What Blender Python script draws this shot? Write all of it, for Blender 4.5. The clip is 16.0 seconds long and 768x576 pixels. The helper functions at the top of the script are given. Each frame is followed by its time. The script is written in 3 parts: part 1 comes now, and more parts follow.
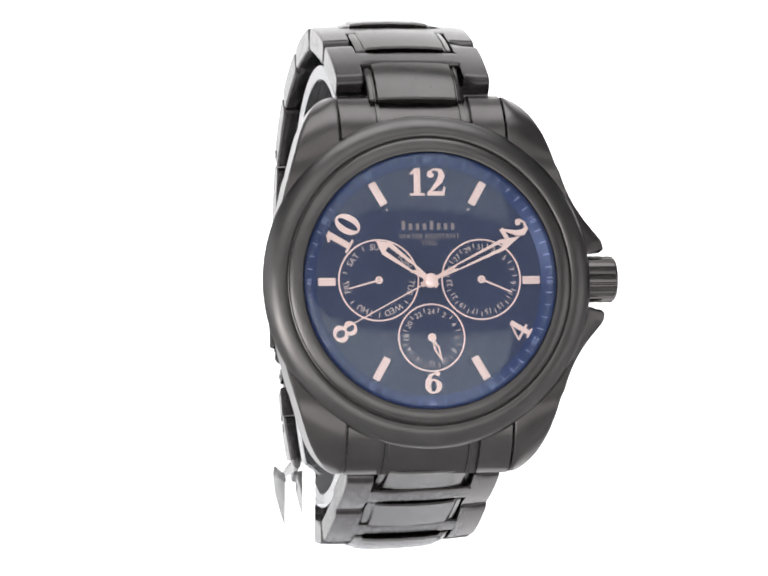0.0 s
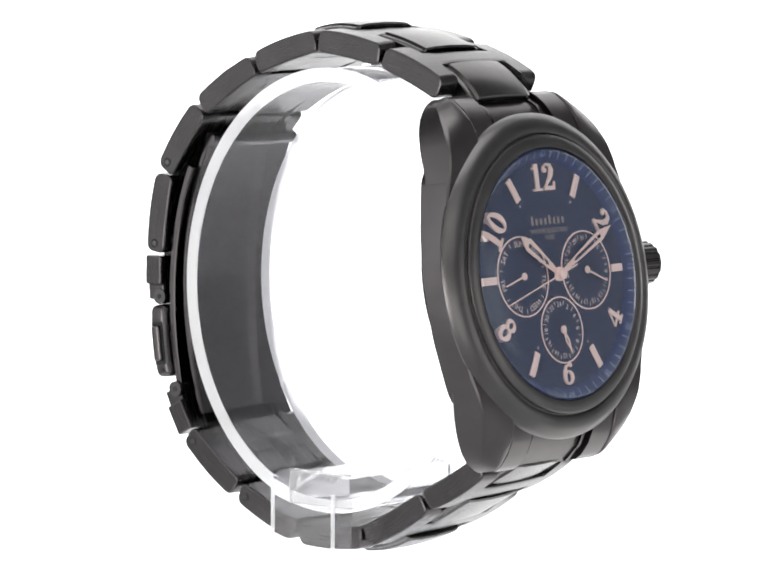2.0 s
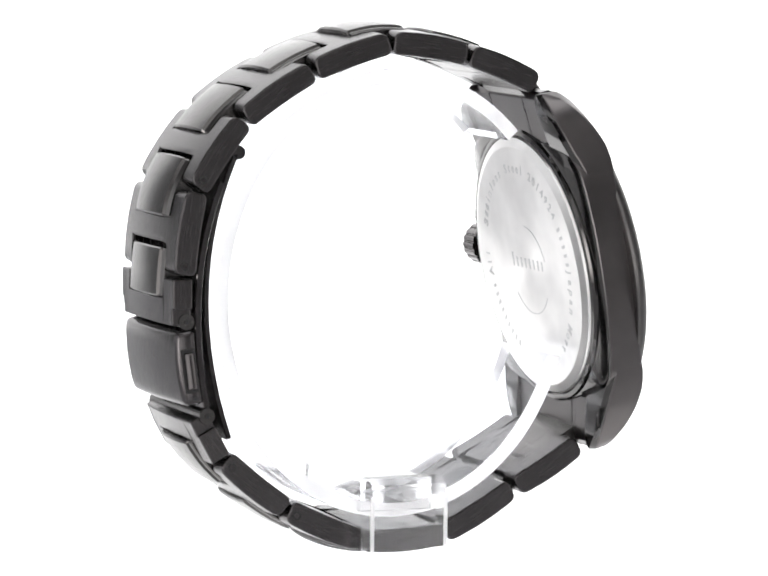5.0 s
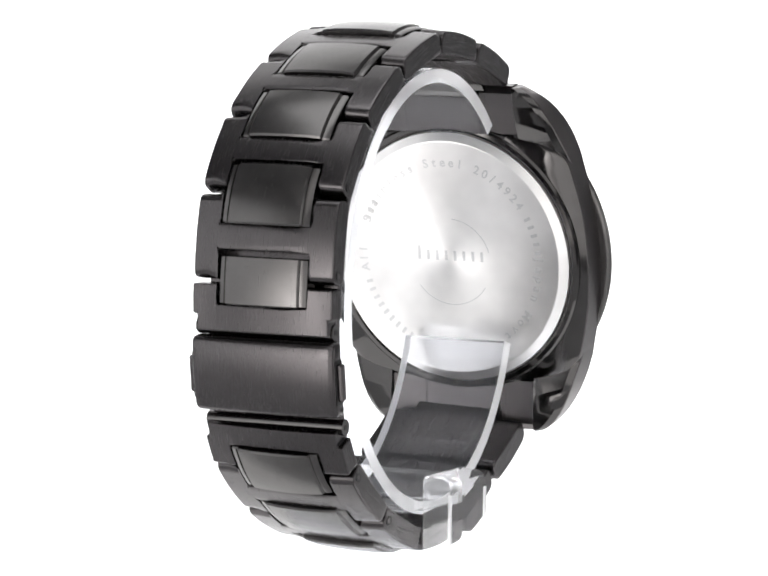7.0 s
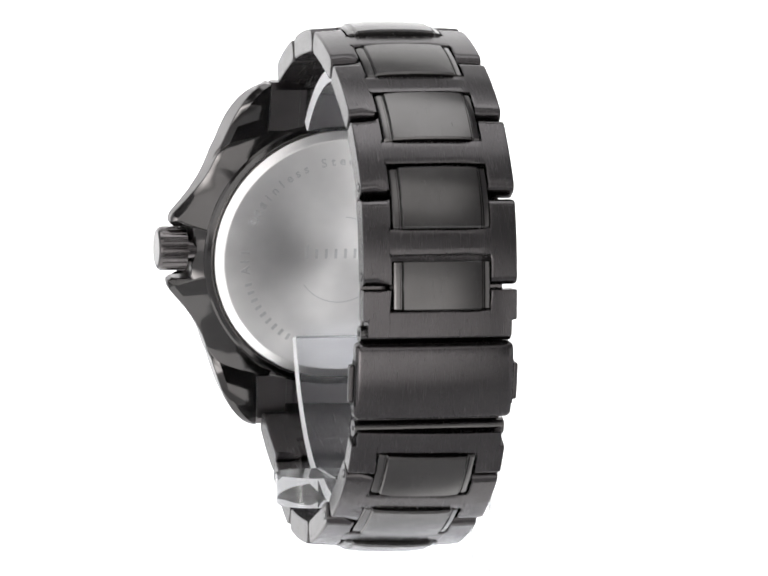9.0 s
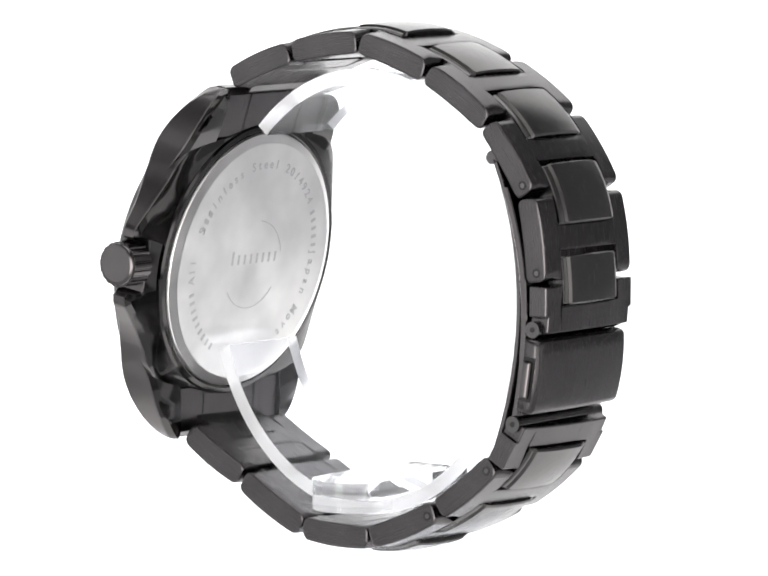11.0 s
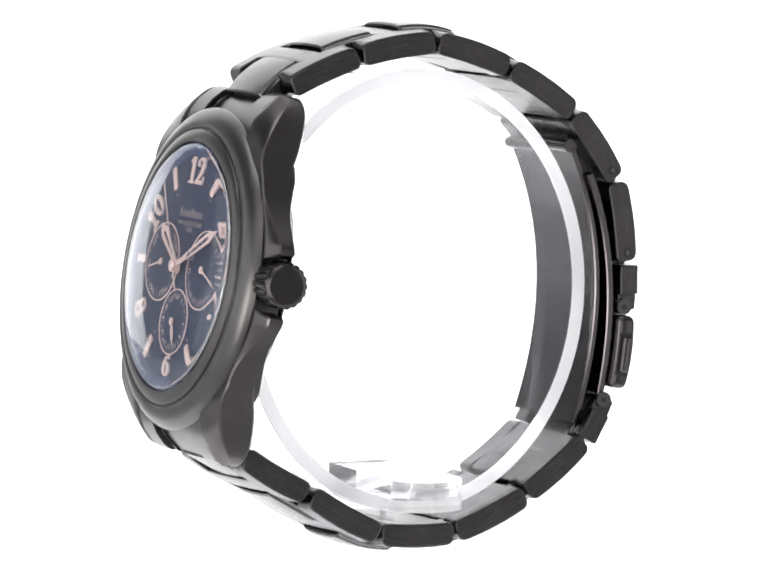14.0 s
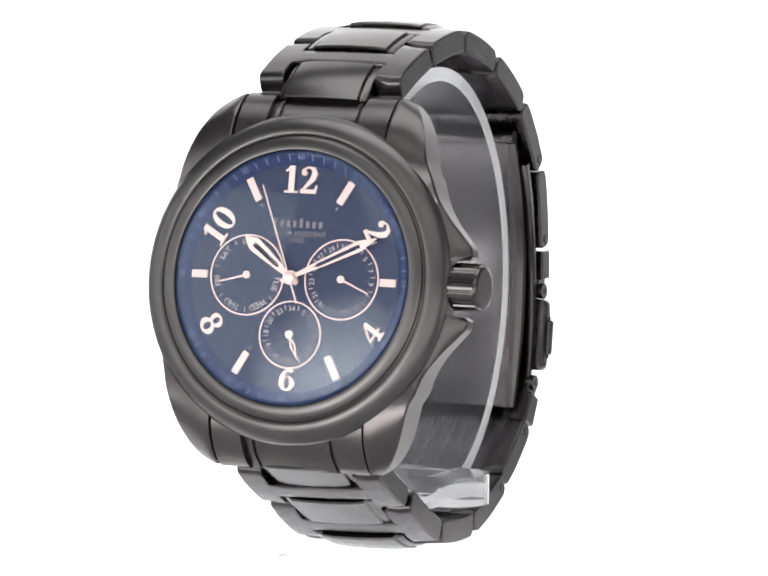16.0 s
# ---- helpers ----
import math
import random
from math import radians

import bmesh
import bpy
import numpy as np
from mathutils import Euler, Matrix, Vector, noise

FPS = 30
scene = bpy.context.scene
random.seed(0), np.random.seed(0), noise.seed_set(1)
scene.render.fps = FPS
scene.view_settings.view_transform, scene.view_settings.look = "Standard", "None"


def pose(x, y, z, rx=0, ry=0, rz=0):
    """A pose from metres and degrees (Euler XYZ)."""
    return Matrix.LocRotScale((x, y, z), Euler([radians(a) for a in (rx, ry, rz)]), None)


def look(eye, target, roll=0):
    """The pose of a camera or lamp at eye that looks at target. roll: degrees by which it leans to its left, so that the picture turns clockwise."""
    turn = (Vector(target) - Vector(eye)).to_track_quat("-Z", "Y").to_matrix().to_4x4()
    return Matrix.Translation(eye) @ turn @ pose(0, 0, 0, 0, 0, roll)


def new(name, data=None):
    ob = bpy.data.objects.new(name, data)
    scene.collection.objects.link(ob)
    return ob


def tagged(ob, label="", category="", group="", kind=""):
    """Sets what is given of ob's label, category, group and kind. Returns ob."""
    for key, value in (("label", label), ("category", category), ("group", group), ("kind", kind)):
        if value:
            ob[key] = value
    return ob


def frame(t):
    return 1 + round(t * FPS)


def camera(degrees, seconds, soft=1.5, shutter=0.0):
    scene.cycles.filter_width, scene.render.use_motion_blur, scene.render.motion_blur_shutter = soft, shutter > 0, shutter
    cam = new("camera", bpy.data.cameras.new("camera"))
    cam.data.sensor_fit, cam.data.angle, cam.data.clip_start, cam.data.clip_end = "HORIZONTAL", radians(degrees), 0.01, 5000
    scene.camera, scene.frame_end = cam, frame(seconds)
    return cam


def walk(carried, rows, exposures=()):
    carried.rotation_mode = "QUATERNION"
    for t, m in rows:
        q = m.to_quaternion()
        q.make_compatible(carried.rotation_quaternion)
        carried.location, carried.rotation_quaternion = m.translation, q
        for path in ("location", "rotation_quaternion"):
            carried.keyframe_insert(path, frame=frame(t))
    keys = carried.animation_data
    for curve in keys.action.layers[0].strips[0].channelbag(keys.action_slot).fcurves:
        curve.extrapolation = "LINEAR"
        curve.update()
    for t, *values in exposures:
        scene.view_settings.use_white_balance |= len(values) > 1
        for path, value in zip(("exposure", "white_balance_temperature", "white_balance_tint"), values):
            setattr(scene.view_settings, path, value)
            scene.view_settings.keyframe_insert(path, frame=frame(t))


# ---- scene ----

# A wristwatch on a clear acrylic cuff stand, turning on a table before a fixed camera.
LIFT = 0.0478          # height of the watch's middle over the table
cam = camera(8.967, 16.0, soft=1.9)
EYE = Vector((0.0, -0.6703, LIFT + 0.0619))
VIEW = look(EYE, EYE + Vector((0.00034, 0.99519, -0.09794)), 0.51)
walk(cam, [(0.0, VIEW), (16.0, VIEW)])

# turn of the table: degrees at a second
SPIN = 20.361
START = ((0.0, 10.7), (0.5, 10.2), (1.0, 10.0), (3.0, 10.0), (4.5, 10.25), (7.0, 10.45), (7.5, 10.6), (8.5, 10.9), (9.0, 10.8), (11.5, 10.5), (12.5, 10.45), (13.5, 10.1), (16.0, 10.0))
# small sideways wobble of the turning table: millimetres at a second
SWAY = ((0.0, 0.45), (0.5, 0.2), (1.0, -0.06), (1.5, -0.32), (2.0, -0.27), (2.5, -0.11), (3.0, 0.0), (6.0, 0.0), (7.0, -0.15), (7.5, -0.3), (8.5, -0.5), (9.0, -0.45), (11.5, 0.0), (14.0, 0.0), (16.0, 0.28))


def turn_at(t):
    return SPIN * t + float(np.interp(t, [s[0] for s in START], [s[1] for s in START]))


def sway_at(t):
    return 0.001 * float(np.interp(t, [s[0] for s in SWAY], [s[1] for s in SWAY]))


# ---- light ----
world = bpy.data.worlds.new("studio_dark")
scene.world = world
world.use_nodes = True
world.node_tree.nodes["Background"].inputs[0].default_value = (1, 1, 1, 1)
world.node_tree.nodes["Background"].inputs[1].default_value = 0.02
scene.view_settings.exposure = 0.0


def softbox(name, place, target, wide, high, watts, colour=(1, 1, 1), shape="RECTANGLE"):
    lamp = bpy.data.lights.new(name, "AREA")
    lamp.shape, lamp.size, lamp.size_y, lamp.energy, lamp.color = shape, wide, high, watts, colour
    ob = new(name, lamp)
    ob.matrix_world = look(place, target)
    return ob


MID = (0, 0, LIFT)
# a broad white panel behind the camera, a dimmer one above it and one overhead
softbox("softbox_front", (0.0, -1.35, LIFT - 0.17), MID, 1.9, 0.72, 6.6, (1.0, 0.985, 0.975))
softbox("softbox_upper", (0.0, -1.05, LIFT + 0.85), MID, 1.8, 0.7, 4.2, (1.0, 0.99, 0.98))
softbox("softbox_top", (0.0, -0.05, LIFT + 0.95), MID, 1.0, 0.6, 4.5, (0.98, 0.99, 1.0))
softbox("softbox_east", (0.95, -0.35, LIFT - 0.05), MID, 0.6, 0.6, 1.0, (1.0, 0.99, 0.98))
softbox("softbox_west", (-1.25, -0.15, LIFT + 0.12), MID, 1.6, 0.9, 4.6, (0.97, 0.985, 1.0))

# ---- materials ----


def material(name):
    m = bpy.data.materials.new(name)
    m.use_nodes = True
    n = m.node_tree.nodes
    return m, n, m.node_tree.links, n["Principled BSDF"]


def brushed(name, colour, rough, stretch, grain=1.0, metallic=1.0, radial=False, vary=0.035):
    """Brushed coated steel: streaks along one way, cloudy wear and faint relief."""
    m, n, l, p = material(name)
    co = n.new("ShaderNodeTexCoord")
    mp = n.new("ShaderNodeMapping")
    mp.inputs["Scale"].default_value = stretch
    l.new(co.outputs["Object"], mp.inputs[0])
    fine = n.new("ShaderNodeTexNoise")
    fine.inputs["Scale"].default_value, fine.inputs["Detail"].default_value = 1400, 3
    l.new(mp.outputs[0], fine.inputs["Vector"])
    cloud = n.new("ShaderNodeTexNoise")
    cloud.inputs["Scale"].default_value, cloud.inputs["Detail"].default_value = 160, 2
    l.new(co.outputs["Object"], cloud.inputs["Vector"])
    mix = n.new("ShaderNodeMix")
    mix.data_type = "RGBA"
    mix.inputs["A"].default_value = (*[c * 0.8 for c in colour], 1)
    mix.inputs["B"].default_value = (*[c * 1.2 for c in colour], 1)
    l.new(cloud.outputs["Fac"], mix.inputs["Factor"])
    l.new(mix.outputs["Result"], p.inputs["Base Color"])
    ramp = n.new("ShaderNodeMapRange")
    ramp.inputs["From Min"].default_value, ramp.inputs["From Max"].default_value = 0.3, 0.7
    ramp.inputs["To Min"].default_value, ramp.inputs["To Max"].default_value = rough - vary, rough + vary
    l.new(fine.outputs["Fac"], ramp.inputs[0])
    l.new(ramp.outputs[0], p.inputs["Roughness"])
    bump = n.new("ShaderNodeBump")
    bump.inputs["Strength"].default_value, bump.inputs["Distance"].default_value = 0.035 * grain, 0.00004
    l.new(fine.outputs["Fac"], bump.inputs["Height"])
    l.new(bump.outputs[0], p.inputs["Normal"])
    p.inputs["Metallic"].default_value = metallic
    if radial:
        p.inputs["Anisotropic"].default_value = 0.7
        tan = n.new("ShaderNodeTangent")
        tan.direction_type, tan.axis = "RADIAL", "Z"
        l.new(tan.outputs[0], p.inputs["Tangent"])
    return m


def plain(name, colour, rough, metallic=0.0, speck=0.12, scale=900):
    m, n, l, p = material(name)
    co = n.new("ShaderNodeTexCoord")
    tex = n.new("ShaderNodeTexNoise")
    tex.inputs["Scale"].default_value, tex.inputs["Detail"].default_value = scale, 4
    l.new(co.outputs["Object"], tex.inputs["Vector"])
    mix = n.new("ShaderNodeMix")
    mix.data_type = "RGBA"
    mix.inputs["A"].default_value = (*[c * (1 - speck) for c in colour], 1)
    mix.inputs["B"].default_value = (*[min(1, c * (1 + speck)) for c in colour], 1)
    l.new(tex.outputs["Fac"], mix.inputs["Factor"])
    l.new(mix.outputs["Result"], p.inputs["Base Color"])
    p.inputs["Roughness"].default_value, p.inputs["Metallic"].default_value = rough, metallic
    return m


def clear(name, ior, colour=(1, 1, 1), rough=0.0):
    m, n, l, p = material(name)
    p.inputs["Base Color"].default_value = (*colour, 1)
    p.inputs["Transmission Weight"].default_value = 1.0
    p.inputs["IOR"].default_value, p.inputs["Roughness"].default_value = ior, rough
    return m


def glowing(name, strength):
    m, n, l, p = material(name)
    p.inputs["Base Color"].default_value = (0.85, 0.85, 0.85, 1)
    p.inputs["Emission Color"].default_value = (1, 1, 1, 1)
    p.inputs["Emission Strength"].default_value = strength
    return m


GUN = (0.114, 0.106, 0.106)
STEEL_LONG = brushed("gunmetal_brushed", (0.083, 0.078, 0.079), 0.26, (6.0, 0.25, 6.0), 0.28, vary=0.025)
STEEL_CASE = brushed("gunmetal_case", GUN, 0.29, (0.3, 0.3, 0.3), 0.0, vary=0.0)
STEEL_POLISH = brushed("gunmetal_polished", GUN, 0.17, (0.4, 0.4, 0.4), 0.0, vary=0.02)
STEEL_MIRROR = brushed("gunmetal_mirror", (0.08, 0.077, 0.076), 0.1, (0.4, 0.4, 0.4), 0.0, vary=0.02)
STEEL_BEZEL = brushed("gunmetal_bezel", (0.125, 0.121, 0.119), 0.33, (0.3, 0.3, 0.3), 0.0, vary=0.02)
STEEL_PLATE = brushed("gunmetal_plate", (0.108, 0.104, 0.102), 0.24, (4.0, 0.3, 4.0), 0.3)
STEEL_BACK = brushed("bare_steel", (0.84, 0.83, 0.82), 0.36, (0.3, 0.3, 0.3), 0.0, 1.0, True, 0.0)
ENGRAVED = plain("engraved_groove", (0.62, 0.62, 0.62), 0.42, 1.0)
# for flat pieces: the shade inside holes and slots, put in as colour
DARK = plain("recess_shade", (0.012, 0.012, 0.012), 0.6)
BLUE = plain("navy_dial", (0.050, 0.062, 0.110), 0.42, 0.5, 0.12, 300)
BLUE.node_tree.nodes["Principled BSDF"].inputs["Specular Tint"].default_value = (0.25, 0.3, 0.4, 1)
BLUE_RING = plain("blue_flange", (0.026, 0.045, 0.13), 0.35, 0.4, 0.15, 500)
ROSE = plain("rose_gold", (0.92, 0.73, 0.69), 0.34, 0.6, 0.06)
PRINT = plain("rose_print", (0.62, 0.52, 0.52), 0.5, 0.0, 0.1)
MARK = plain("dim_rose_print", (0.24, 0.21, 0.22), 0.5, 0.0, 0.1)
TICK = plain("pale_blue_print", (0.22, 0.28, 0.50), 0.5, 0.0, 0.1)
GLASS = clear("mineral_glass", 1.34)
GLASS.node_tree.nodes["Principled BSDF"].inputs["Specular Tint"].default_value = (0.85, 0.95, 1.0, 1)
# slight white scatter in cuff and post stands in for their reflections
ACRYLIC = clear("clear_acrylic", 1.07, (0.96, 0.97, 1.0))
ACRYLIC.node_tree.nodes["Principled BSDF"].inputs["Transmission Weight"].default_value = 0.976
POST = clear("thin_clear_acrylic", 1.06, (0.99, 0.99, 0.995))
# the arm's bright reflections are put in as a little white scatter
CLOUDY = clear("hazed_acrylic", 1.35, (0.99, 0.99, 0.995), 0.02)
CLOUDY.node_tree.nodes["Principled BSDF"].inputs["Transmission Weight"].default_value = 0.95
POST.node_tree.nodes["Principled BSDF"].inputs["Transmission Weight"].default_value = 0.95
# whitish rough acrylic: the light piped into cut edges is put in as colour
EDGE_SHINE = clear("edge_shine_acrylic", 1.06, (0.99, 0.99, 0.995), 0.5)
EDGE_SHINE.node_tree.nodes["Principled BSDF"].inputs["Transmission Weight"].default_value = 0.62
TABLE = plain("white_laminate", (0.66, 0.66, 0.67), 0.45, 0.0, 0.03, 40)
# emission added to the plain sheet so that it renders pure white
SWEEP = glowing("glowing_white_sheet", 1.15)
ROOM = plain("dim_studio_paint", (0.53, 0.53, 0.54), 0.8, 0.0, 0.1, 6)

# ---- mesh helpers (lengths in millimetres) ----
MM = 0.001


def part(name, bm, mat, parent, label="", m=None):
    bmesh.ops.recalc_face_normals(bm, faces=bm.faces)
    for e in bm.edges:
        if len(e.link_faces) != 2:
            e.smooth = False
            continue
        a, b = sorted(f.calc_area() for f in e.link_faces)
        bend = e.calc_face_angle(0)
        e.smooth = bend < 0.62 and (bend < 0.1 or b < 4 * a)
    for f in bm.faces:
        f.smooth = True
    bmesh.ops.scale(bm, vec=(MM, MM, MM), verts=bm.verts)
    me = bpy.data.meshes.new(name)
    bm.to_mesh(me)
    bm.free()
    me.materials.append(mat)
    return place(name, me, parent, label, m)


def place(name, me, parent, label="", m=None):
    ob = new(name, me)
    ob.parent = parent
    if m is not None:
        ob.matrix_local = m
    if label:
        tagged(ob, label)
    return ob


def at(x, y, z, turn=0.0):
    """A pose from millimetres and degrees about z."""
    return pose(x * MM, y * MM, z * MM, 0, 0, turn)


def lathe(profile, n=96, close=True):
    bm = bmesh.new()
    rings = []
    for r, z in profile:
        if r < 1e-6:
            rings.append([bm.verts.new((0, 0, z))])
        else:
            rings.append([bm.verts.new((r * math.cos(2 * math.pi * k / n), r * math.sin(2 * math.pi * k / n), z)) for k in range(n)])
    pairs = list(zip(rings, rings[1:])) + ([(rings[-1], rings[0])] if close and len(rings[0]) > 1 and len(rings[-1]) > 1 else [])
    for a, b in pairs:
        for k in range(n):
            q = [a[k % len(a)], a[(k + 1) % n % len(a)], b[(k + 1) % n % len(b)], b[k % len(b)]]
            q = list(dict.fromkeys(q))
            if len(q) > 2:
                bm.faces.new(q)
    return bm


def prism(poly, z0, z1, bevel=0.0, segments=2):
    """A polygon in xy raised from z0 to z1, its edges rounded."""
    bm = bmesh.new()
    low = [bm.verts.new((x, y, z0)) for x, y in poly]
    top = [bm.verts.new((x, y, z1)) for x, y in poly]
    n = len(poly)
    bm.faces.new(low[::-1])
    bm.faces.new(top)
    for k in range(n):
        bm.faces.new((low[k], low[(k + 1) % n], top[(k + 1) % n], top[k]))
    if bevel:
        bmesh.ops.bevel(bm, geom=bm.edges[:], offset=bevel, segments=segments, profile=0.5, affect="EDGES")
    return bm


def swept(profile, stations, close_ends=True):
    """A closed profile of (a, b) carried over stations: each a function from (a, b) to a point."""
    bm = bmesh.new()
    rows = [[bm.verts.new(s(a, b)) for a, b in profile] for s in stations]
    n = len(profile)
    for r, q in zip(rows, rows[1:]):
        for k in range(n):
            bm.faces.new((r[k], r[(k + 1) % n], q[(k + 1) % n], q[k]))
    if close_ends:
        bm.faces.new(rows[0][::-1])
        bm.faces.new(rows[-1])
    return bm


def joined(*meshes):
    """Several bmeshes of one piece, as one."""
    out = bmesh.new()
    for b in meshes:
        me = bpy.data.meshes.new("tmp")
        b.to_mesh(me)
        b.free()
        out.from_mesh(me)
        bpy.data.meshes.remove(me)
    return out


def moved(bm, m):
    bmesh.ops.transform(bm, matrix=m, verts=bm.verts)
    return bm


def shift(x, y, z, turn=0.0):
    return Matrix.Translation((x, y, z)) @ Matrix.Rotation(radians(turn), 4, "Z")


LETTERS = {}


def lettering(body, size, depth, mat, bold=0.0, wide=1.0):
    """A mesh of raised characters, centred, lying in xy."""
    key = (body, size, depth, mat.name, bold, wide)
    if key not in LETTERS:
        cu = bpy.data.curves.new("lettering", "FONT")
        cu.body, cu.size, cu.extrude, cu.offset = body, size * MM, depth * MM * 0.5, bold * MM
        cu.align_x, cu.align_y, cu.resolution_u = "CENTER", "CENTER", 3
        ob = bpy.data.objects.new("lettering", cu)
        scene.collection.objects.link(ob)
        me = bpy.data.meshes.new_from_object(ob.evaluated_get(bpy.context.evaluated_depsgraph_get()))
        bpy.data.objects.remove(ob)
        bpy.data.curves.remove(cu)
        me.transform(Matrix.Diagonal((wide, 1, 1, 1)))
        me.materials.clear()
        me.materials.append(mat)
        LETTERS[key] = me
    return LETTERS[key]


def ring(r, w, z0, z1, n=72):
    return lathe([(r - w / 2, z0), (r + w / 2, z0), (r + w / 2, z1), (r - w / 2, z1)], n)


# ---- the setting ----


def big(name, bm, mat, label):
    bmesh.ops.recalc_face_normals(bm, faces=bm.faces)
    me = bpy.data.meshes.new(name)
    for f in bm.faces:
        f.smooth = False
    bm.to_mesh(me)
    bm.free()
    me.materials.append(mat)
    return tagged(new(name, me), label, kind="structure")


def slab(x0, x1, y0, y1, z0, z1):
    bm = bmesh.new()
    bmesh.ops.create_cube(bm, size=1)
    bmesh.ops.transform(bm, matrix=Matrix.Translation(((x0 + x1) / 2, (y0 + y1) / 2, (z0 + z1) / 2)) @ Matrix.Diagonal((x1 - x0, y1 - y0, z1 - z0, 1)), verts=bm.verts)
    return bm


def white_sheet():
    """White sheet with an added glow: a narrow tongue under the stand that widens and curves up behind it."""
    line = [(-0.02, 0.0), (0.20, 0.0), (0.40, 0.0)]
    line += [(0.40 + 0.15 * math.sin(a), 0.15 - 0.15 * math.cos(a)) for a in np.linspace(0.1, math.pi / 2, 14)]
    line += [(0.55, 1.0)]
    # kept narrow in front, so that its added glow stays off the case back
    half = [0.07, 0.09, 0.13, 0.3] + [0.5] * (len(line) - 4)
    bm = bmesh.new()
    rows = []
    for d in (0.0, 0.006):
        rows.append([[bm.verts.new((x, y + d, z - d)) for x in (-w, w)] for (y, z), w in zip(line, half)])
    for r in rows:
        for a, b in zip(r, r[1:]):
            bm.faces.new((a[0], a[1], b[1], b[0]))
    for k in (0, 1):
        for i in range(len(line) - 1):
            bm.faces.new((rows[0][i][k], rows[0][i + 1][k], rows[1][i + 1][k], rows[1][i][k]))
    for i in (0, -1):
        bm.faces.new((rows[0][i][0], rows[0][i][1], rows[1][i][1], rows[1][i][0]))
    ob = big("backdrop", bm, SWEEP, "white sheet with an added glow under the stand, curving up behind it")
    for f in ob.data.polygons:
        f.use_smooth = True
    return ob


def round_softbox(place, target, radius, strength):
    """A round diffuser lit from behind, brightest in its middle."""
    m, n, l, p = material("softbox_diffuser")
    co, mp = n.new("ShaderNodeTexCoord"), n.new("ShaderNodeMapping")
    mp.inputs["Scale"].default_value = (1 / radius, 1 / radius, 1 / radius)
    grad, power, gain = n.new("ShaderNodeTexGradient"), n.new("ShaderNodeMath"), n.new("ShaderNodeMath")
    grad.gradient_type, power.operation, gain.operation = "SPHERICAL", "POWER", "MULTIPLY"
    power.inputs[1].default_value, gain.inputs[1].default_value = 0.8, strength
    l.new(co.outputs["Object"], mp.inputs[0])
    l.new(mp.outputs[0], grad.inputs[0])
    l.new(grad.outputs["Fac"], power.inputs[0])
    l.new(power.outputs[0], gain.inputs[0])
    l.new(gain.outputs[0], p.inputs["Emission Strength"])
    p.inputs["Emission Color"].default_value = (1.0, 0.97, 0.96, 1)
    p.inputs["Base Color"].default_value = (0.6, 0.6, 0.6, 1)
    bm = lathe([(0, 0), (radius, 0), (radius, 0.02), (0, 0.02)], 48, False)
    ob = big("softbox_diffuser", bm, m, "round white studio diffuser beside the table")
    ob.matrix_world = look(place, target)


white_sheet()
round_softbox((-0.61, -0.78, LIFT - 0.10), MID, 0.31, 9.0)
big("table_top", slab(-0.50, 0.50, -0.10, 0.40, -0.036, -0.0065), TABLE, "white laminate table top under the glowing sheet")
big("floor", slab(-1.6, 1.6, -1.6, 1.2, -0.75, -0.70), ROOM, "dim grey studio floor under the table")
big("ceiling", slab(-1.6, 1.6, -1.6, 1.2, 1.60, 1.65), ROOM, "dim grey studio ceiling above the lights")
big("wall_west", slab(-1.65, -1.6, -1.6, 1.2, -0.75, 1.65), ROOM, "dim grey studio wall beside the table")
big("wall_east", slab(1.6, 1.65, -1.6, 1.2, -0.75, 1.65), ROOM, "dim grey studio wall beside the table")
big("wall_south", slab(-1.65, 1.65, -1.65, -1.6, -0.75, 1.65), ROOM, "dim grey studio wall behind the camera")
big("wall_north", slab(-1.65, 1.65, 1.2, 1.25, -0.75, 1.65), ROOM, "dim grey studio wall behind the white sheet")

# ---- the stand ----
CUFF_Y, CUFF_Z, CUFF_A, CUFF_B, CUFF_T = 1.8, -4.0, 26.0, 30.5, 2.0


